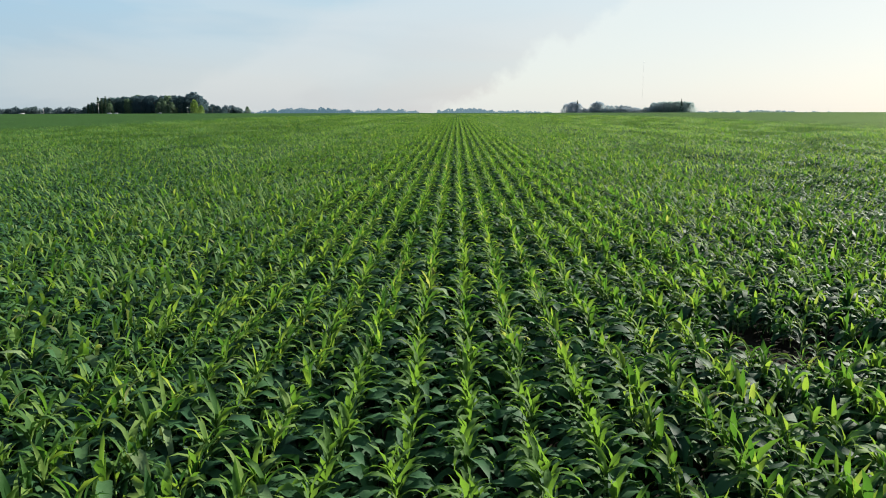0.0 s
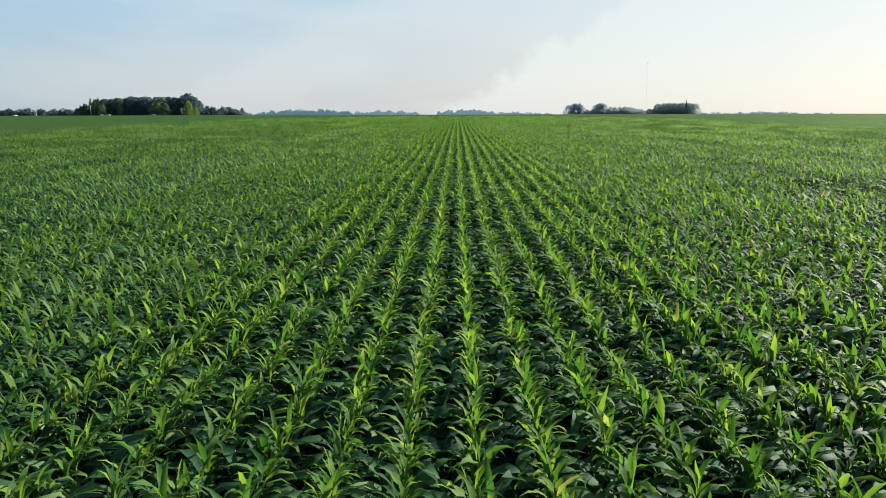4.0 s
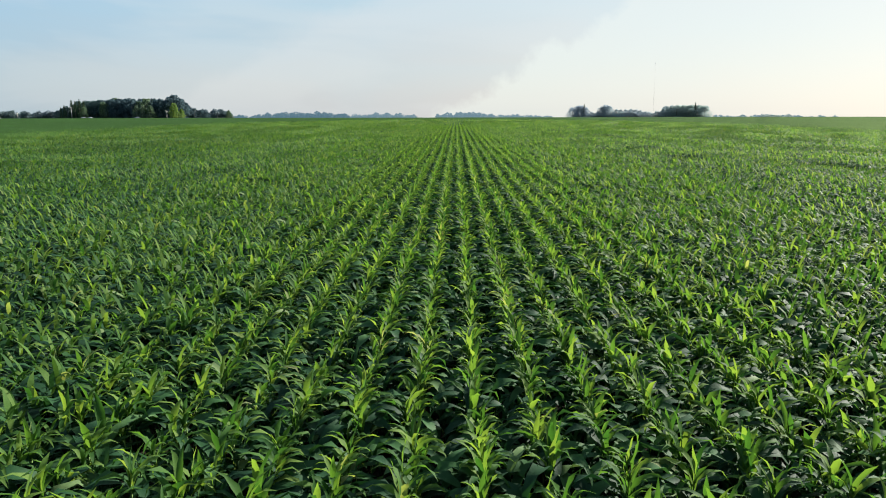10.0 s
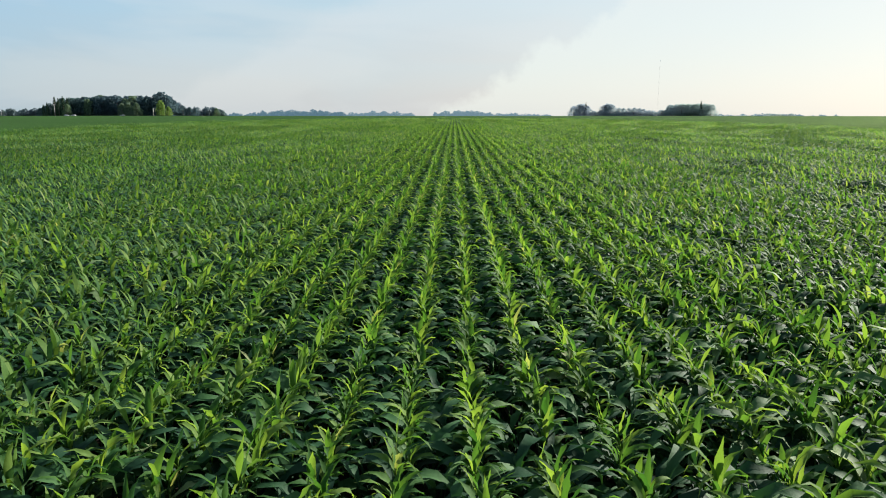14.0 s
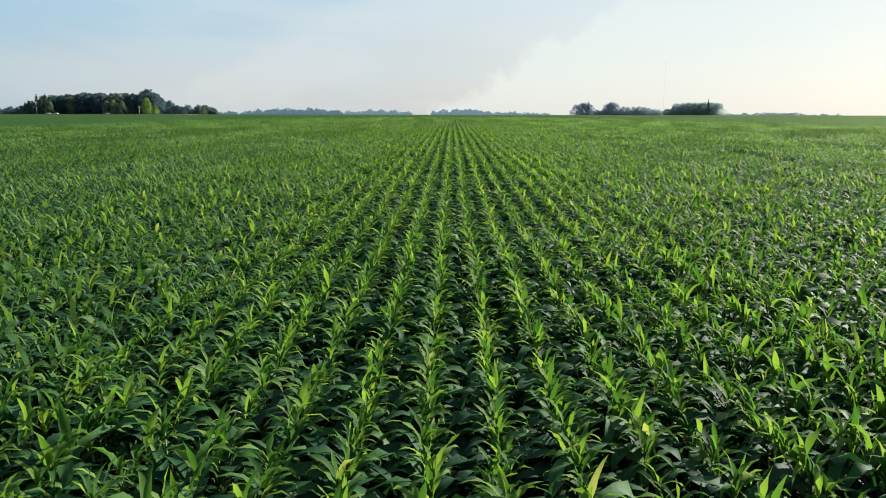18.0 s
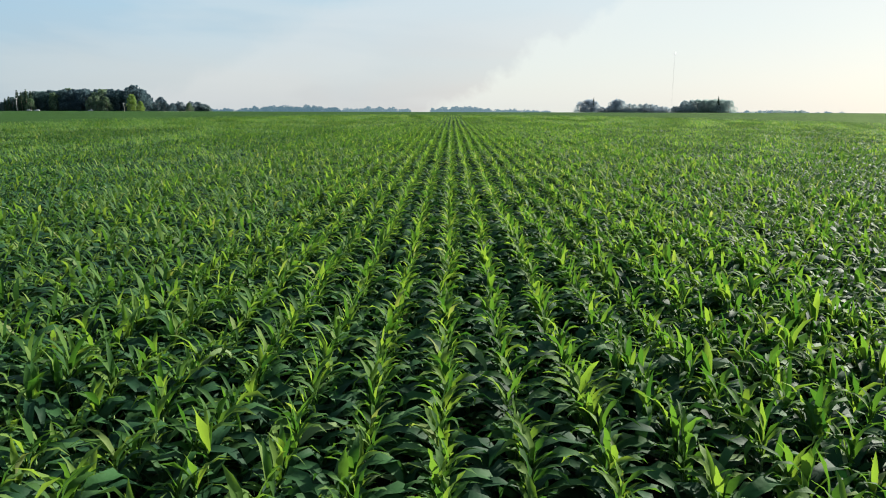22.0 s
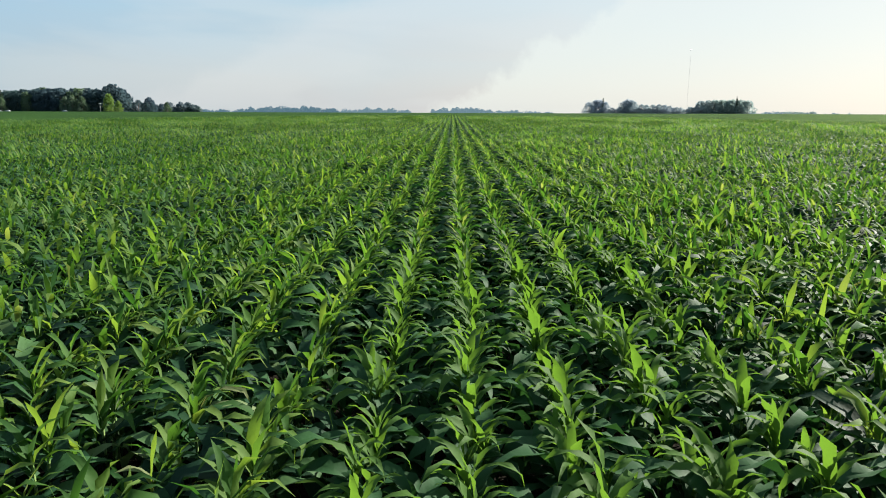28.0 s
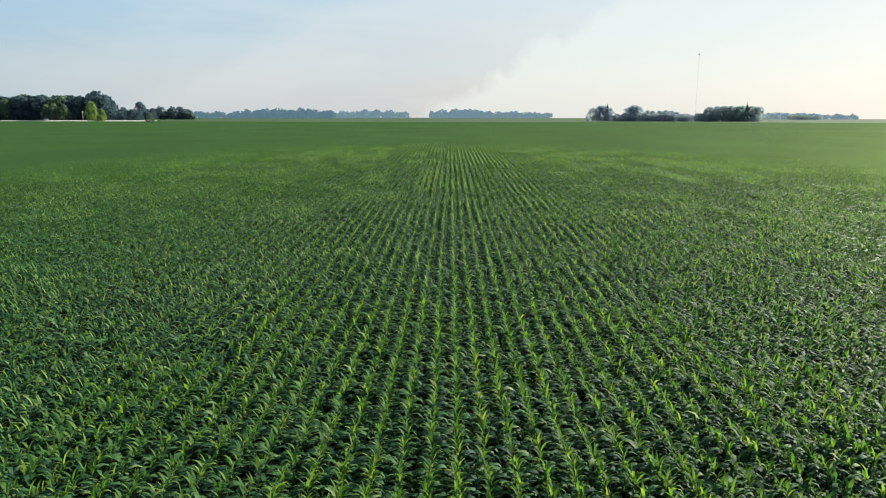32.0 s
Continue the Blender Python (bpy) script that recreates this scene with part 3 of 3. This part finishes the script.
for s, h, shape in ((0.0, 14, 1), (0.035, 16, 0), (0.07, 16.5, 1), (0.1, 14, 0), (0.15, 8, 3), (0.2, 9.5, 3), (0.235, 15, 1), (0.265, 16.8, 0), (0.3, 15.5, 1),
                    (0.345, 11.5, 3), (0.38, 11, 3), (0.415, 11, 3), (0.45, 11.5, 3), (0.485, 11, 3), (0.52, 10, 3), (0.56, 8, 3), (0.6, 8, 3), (0.64, 8.5, 3),
                    (0.68, 8.5, 3), (0.71, 14.5, 1), (0.745, 15.3, 0), (0.78, 15.5, 1), (0.815, 15.2, 0), (0.85, 15.6, 1), (0.885, 15.5, 0), (0.92, 15.8, 1), (0.955, 15.4, 0), (0.99, 14.8, 1),
                    (0.73, 14.8, 3), (0.8, 15, 3), (0.87, 15, 3), (0.94, 15, 3)):
    x, y = x_second(s)
    tree({0: 7, 1: 8, 3: 9}[shape], x + rng.uniform(-1, 1), y + rng.uniform(-5, 5), h + 0.6, FOLIAGE_HAZE_GREY, "haze-greyed tree in a distant farm grove", "trees of the second grove", 1.35, rng.uniform(0, 360))
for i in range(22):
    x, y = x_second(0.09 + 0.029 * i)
    tree(rng.choice((9, 10)), x, y - 6 + rng.uniform(-3, 3), rng.uniform(6.5, 9.5), FOLIAGE_HAZE_GREY, "low haze-greyed tree in a distant farm grove", "trees of the second grove", 1.2, rng.uniform(0, 360))
for s, h in ((0.085, 19), (0.915, 19.5)):
    x, y = x_second(s)
    tree(5, x, y - 4, h, NEEDLES, "dark pointed spruce above a distant grove", "spruces of the second grove", 0.8, 0, "spruce")
for x in (620, 634, 668, 676, 690, 700, 722, 732, 740, 748, 755, 762, 770, 778, 786, 793):
    tree(rng.choice((9, 10)), x, 1780 + rng.uniform(-8, 8), rng.uniform(11, 15) * (1.0 if x > 720 else 0.8), FOLIAGE_HAZE_GREY, "low bushy tree, pale with haze, beyond the farm grove", "bushy trees", 1.3, rng.uniform(0, 360))
tree(1, -456, 1275, 26, FOLIAGE, "tall round dark tree standing apart from the grove", "", 1.15, 40)
tree(3, -441, 1282, 17, FOLIAGE, "smaller round dark tree standing apart from the grove", "", 1.0, 140)


# ---- far woods ----
def far_wood(name, x0, x1, y, h, step, seed, mat, label):
    rng = random.Random(seed)
    verts, faces = [], []
    x = x0
    while x < x1:
        hh = h * rng.uniform(0.72, 1.08) * (0.68 + 0.32 * math.sin(math.pi * min(1, max(0.0, 0.1 + 0.8 * (x - x0) / (x1 - x0)))))
        yy = y + rng.uniform(-12, 12)
        for k in range(8):
            c = (x + rng.uniform(-0.4, 0.4) * hh, yy + rng.uniform(-0.3, 0.3) * hh, land(x, yy) + hh * (0.12 + 0.66 * k / 7))
            lump(rng, verts, faces, c, hh * rng.uniform(0.2, 0.3), 38, hh * 0.11)
        x += step * rng.uniform(0.6, 1.3)
    return tagged(new(name, mesh_of(name, verts, faces, mat)), label, "woods", kind="stuff")


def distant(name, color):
    """Woods so far off that only their hazy tone is left; the haze is painted as a blue glow."""
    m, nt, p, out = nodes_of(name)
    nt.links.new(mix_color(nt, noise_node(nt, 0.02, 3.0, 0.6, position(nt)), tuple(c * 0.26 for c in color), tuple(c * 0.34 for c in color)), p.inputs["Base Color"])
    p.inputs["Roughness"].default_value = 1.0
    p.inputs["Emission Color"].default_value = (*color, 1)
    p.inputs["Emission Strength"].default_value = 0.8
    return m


HAZY = distant("haze_glow", (0.042, 0.076, 0.098))
HAZIER = distant("pale_haze_glow", (0.066, 0.104, 0.126))
far_wood("far_woods", -830, -470, 1150, 14.5, 5, 1, FOLIAGE_HAZE_BLUE, "low dark tree line across distant fields")
far_wood("far_woods", -475, -392, 1310, 18, 4.5, 2, FOLIAGE_HAZE_BLUE, "haze-blue tree line across distant fields")
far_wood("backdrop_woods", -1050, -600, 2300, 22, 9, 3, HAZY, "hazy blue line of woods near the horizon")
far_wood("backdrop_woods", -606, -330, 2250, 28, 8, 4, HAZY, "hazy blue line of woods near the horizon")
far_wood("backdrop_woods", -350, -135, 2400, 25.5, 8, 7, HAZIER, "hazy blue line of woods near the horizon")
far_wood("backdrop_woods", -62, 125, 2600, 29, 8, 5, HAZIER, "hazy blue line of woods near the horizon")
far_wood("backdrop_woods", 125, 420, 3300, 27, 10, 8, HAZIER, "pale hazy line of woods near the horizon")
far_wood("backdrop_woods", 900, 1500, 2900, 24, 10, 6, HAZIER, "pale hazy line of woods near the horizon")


# ---- raised gravel road before the large grove ----
v, f = [], []
cut = ((-7.0, -0.5), (-3.6, 1.25), (0.0, 1.33), (3.6, 1.25), (7.0, -0.5))
for i in range(46):
    x = -700 + 10.0 * i
    y = 836 + 3 * math.sin(x * 0.01)
    v += [(x, y + dy, land(x, y) + dz) for dy, dz in cut]
for i in range(45):
    f += [(i * 5 + k, (i + 1) * 5 + k, (i + 1) * 5 + k + 1, i * 5 + k + 1) for k in range(4)]
tagged(new("road", mesh_of("road", v, f, GRAVEL)), "pale raised gravel road along the field's edge", "road", kind="structure")


def utility_pole(x, y, height):
    root = new("utility_pole")
    root.matrix_basis = pose(x, y, land(x, y), 0, 0, 12)
    v, f = [], []
    tube(v, f, (0, 0, -0.3), (0, 0, height), 0.2, 0.14, 8)
    child("post", mesh_of("post", v, f, POLE_WOOD), root)
    v, f = [], []
    box(v, f, -1.2, 1.2, -0.07, 0.07, height - 0.75, height - 0.58)
    arm = child("crossarm", mesh_of("crossarm", v, f, POLE_WOOD), root)
    for dx in (-1.05, -0.4, 0.4, 1.05):
        v, f = [], []
        tube(v, f, (dx, 0, height - 0.58), (dx, 0, height - 0.4), 0.05, 0.07, 6)
        tube(v, f, (dx, 0, height - 0.4), (dx, 0, height - 0.32), 0.07, 0.03, 6)
        child("insulator", mesh_of("insulator", v, f, WHITE), arm, "white glazed insulator")
    return tagged(root, "weathered pale wooden utility pole with a crossarm", "utility pole", "utility poles")


for x, y, h in ((-579, 1000, 10), (-424, 846, 14), (-311, 828, 9)):
    utility_pole(x, y, h)


def car(x, y, turn):
    root = new("car")
    root.matrix_basis = pose(x, y, land(x, y) + 1.3, 0, 0, turn)
    profile = [(-2.2, 0.35), (-2.25, 0.8), (-2.0, 0.98), (-1.75, 1.45), (0.3, 1.5), (1.0, 1.02), (2.1, 0.88), (2.25, 0.6), (2.2, 0.35)]
    n = len(profile)
    v = [(px, sy * (0.88 if pz < 1.1 else 0.72), pz) for sy in (-1, 1) for px, pz in profile]
    f = [tuple(range(n)), tuple(range(2 * n - 1, n - 1, -1))] + [(k, n + k, n + (k + 1) % n, (k + 1) % n) for k in range(n)]
    child("body", mesh_of("body", v, f, SILVER), root, "silver painted car body")
    for sy in (-1, 1):
        v = [(px, sy * (0.86 - 0.13 * (pz - 1.02) / 0.4), pz) for px, pz in ((-1.75, 1.04), (0.85, 1.04), (0.25, 1.42), (-1.6, 1.4))]
        v += [(a, b - sy * 0.03, c) for a, b, c in v]
        child("side_window", mesh_of("side_window", v, [(0, 1, 2, 3), (7, 6, 5, 4), (0, 4, 5, 1), (1, 5, 6, 2), (2, 6, 7, 3), (3, 7, 4, 0)], DARK_GLASS), root, "dark tinted glass")
        for px in (-1.35, 1.4):
            v, f = [], []
            tube(v, f, (px, sy * 0.72, 0.33), (px, sy * 0.91, 0.33), 0.33, 0.33, 14)
            wheel = child("wheel", mesh_of("wheel", v, f, RUBBER), root, "black rubber wheel")
            v, f = [], []
            tube(v, f, (px, sy * 0.8, 0.33), (px, sy * 0.925, 0.33), 0.2, 0.18, 10)
            child("rim", mesh_of("rim", v, f, STEEL), wheel, "grey steel rim")
    return tagged(root, "small pale silver car parked on the gravel road", "car", "parked cars")


for x, y, turn in ((-406, 835.5, 3), (-399, 836.5, 176), (-347, 835.5, 178)):
    car(x, y, turn)

# white farmhouse among the far trees
house = tagged(new("farmhouse"), "white farmhouse with a grey gable roof among trees", "house")
house.matrix_basis = pose(-671, 1100, land(-671, 1100), 0, 0, 72) @ Matrix.Scale(0.62, 4)
v, f = [], []
box(v, f, -6, 6, -4, 4, -0.3, 5.2)
child("wall", mesh_of("wall", v, f, WHITE), house, "white clapboard walls")
v = [(-6.5, -4.5, 5.1), (6.5, -4.5, 5.1), (6.5, 4.5, 5.1), (-6.5, 4.5, 5.1), (-6.5, 0, 8.0), (6.5, 0, 8.0)]
child("roof", mesh_of("roof", v, [(0, 1, 5, 4), (2, 3, 4, 5), (1, 2, 5), (3, 0, 4), (3, 2, 1, 0)], GREY_ROOF), house, "grey gable roof")
for dx in (-4, -1.3, 1.3, 4):
    for dz in (1.0, 3.4):
        v, f = [], []
        box(v, f, dx - 0.5, dx + 0.5, -4.06, -3.98, dz, dz + 1.3)
        child("window", mesh_of("window", v, f, DARK_GLASS), house, "dark window pane")

# slender lattice mast behind the second grove
mast = tagged(new("radio_mast"), "slender grey lattice radio mast with a beacon", "mast")
mast.matrix_basis = pose(234, 922, land(234, 922))
corners = [(0.45 * math.cos(a), 0.45 * math.sin(a)) for a in (0.5, 2.594, 4.689)]
TALL, STEPS = 63.0, 24
for cx_, cy_ in corners:
    v, f = [], []
    tube(v, f, (cx_, cy_, -0.5), (cx_ * 0.8, cy_ * 0.8, TALL), 0.014, 0.012, 6)
    child("leg", mesh_of("leg", v, f, GREY_ROOF), mast)
v, f = [], []
for k in range(3):
    a, b = corners[k], corners[(k + 1) % 3]
    tube(v, f, (*a, 0), (*b, 0), 0.007, 0.007, 4)
    tube(v, f, (*a, 0), (*b, TALL / STEPS), 0.007, 0.007, 4)
BRACE = mesh_of("brace", v, f, GREY_ROOF)
for i in range(STEPS):
    b = child("brace", BRACE, mast)
    b.matrix_basis = Matrix.Translation((0, 0, i * TALL / STEPS))
v, f = [], []
tube(v, f, (0, 0, TALL), (0, 0, TALL + 0.5), 0.5, 0.55, 10)
tube(v, f, (0, 0, TALL + 0.5), (0, 0, TALL + 1.3), 0.45, 0.15, 10)
child("beacon", mesh_of("beacon", v, f, STEEL), mast, "grey beacon housing")
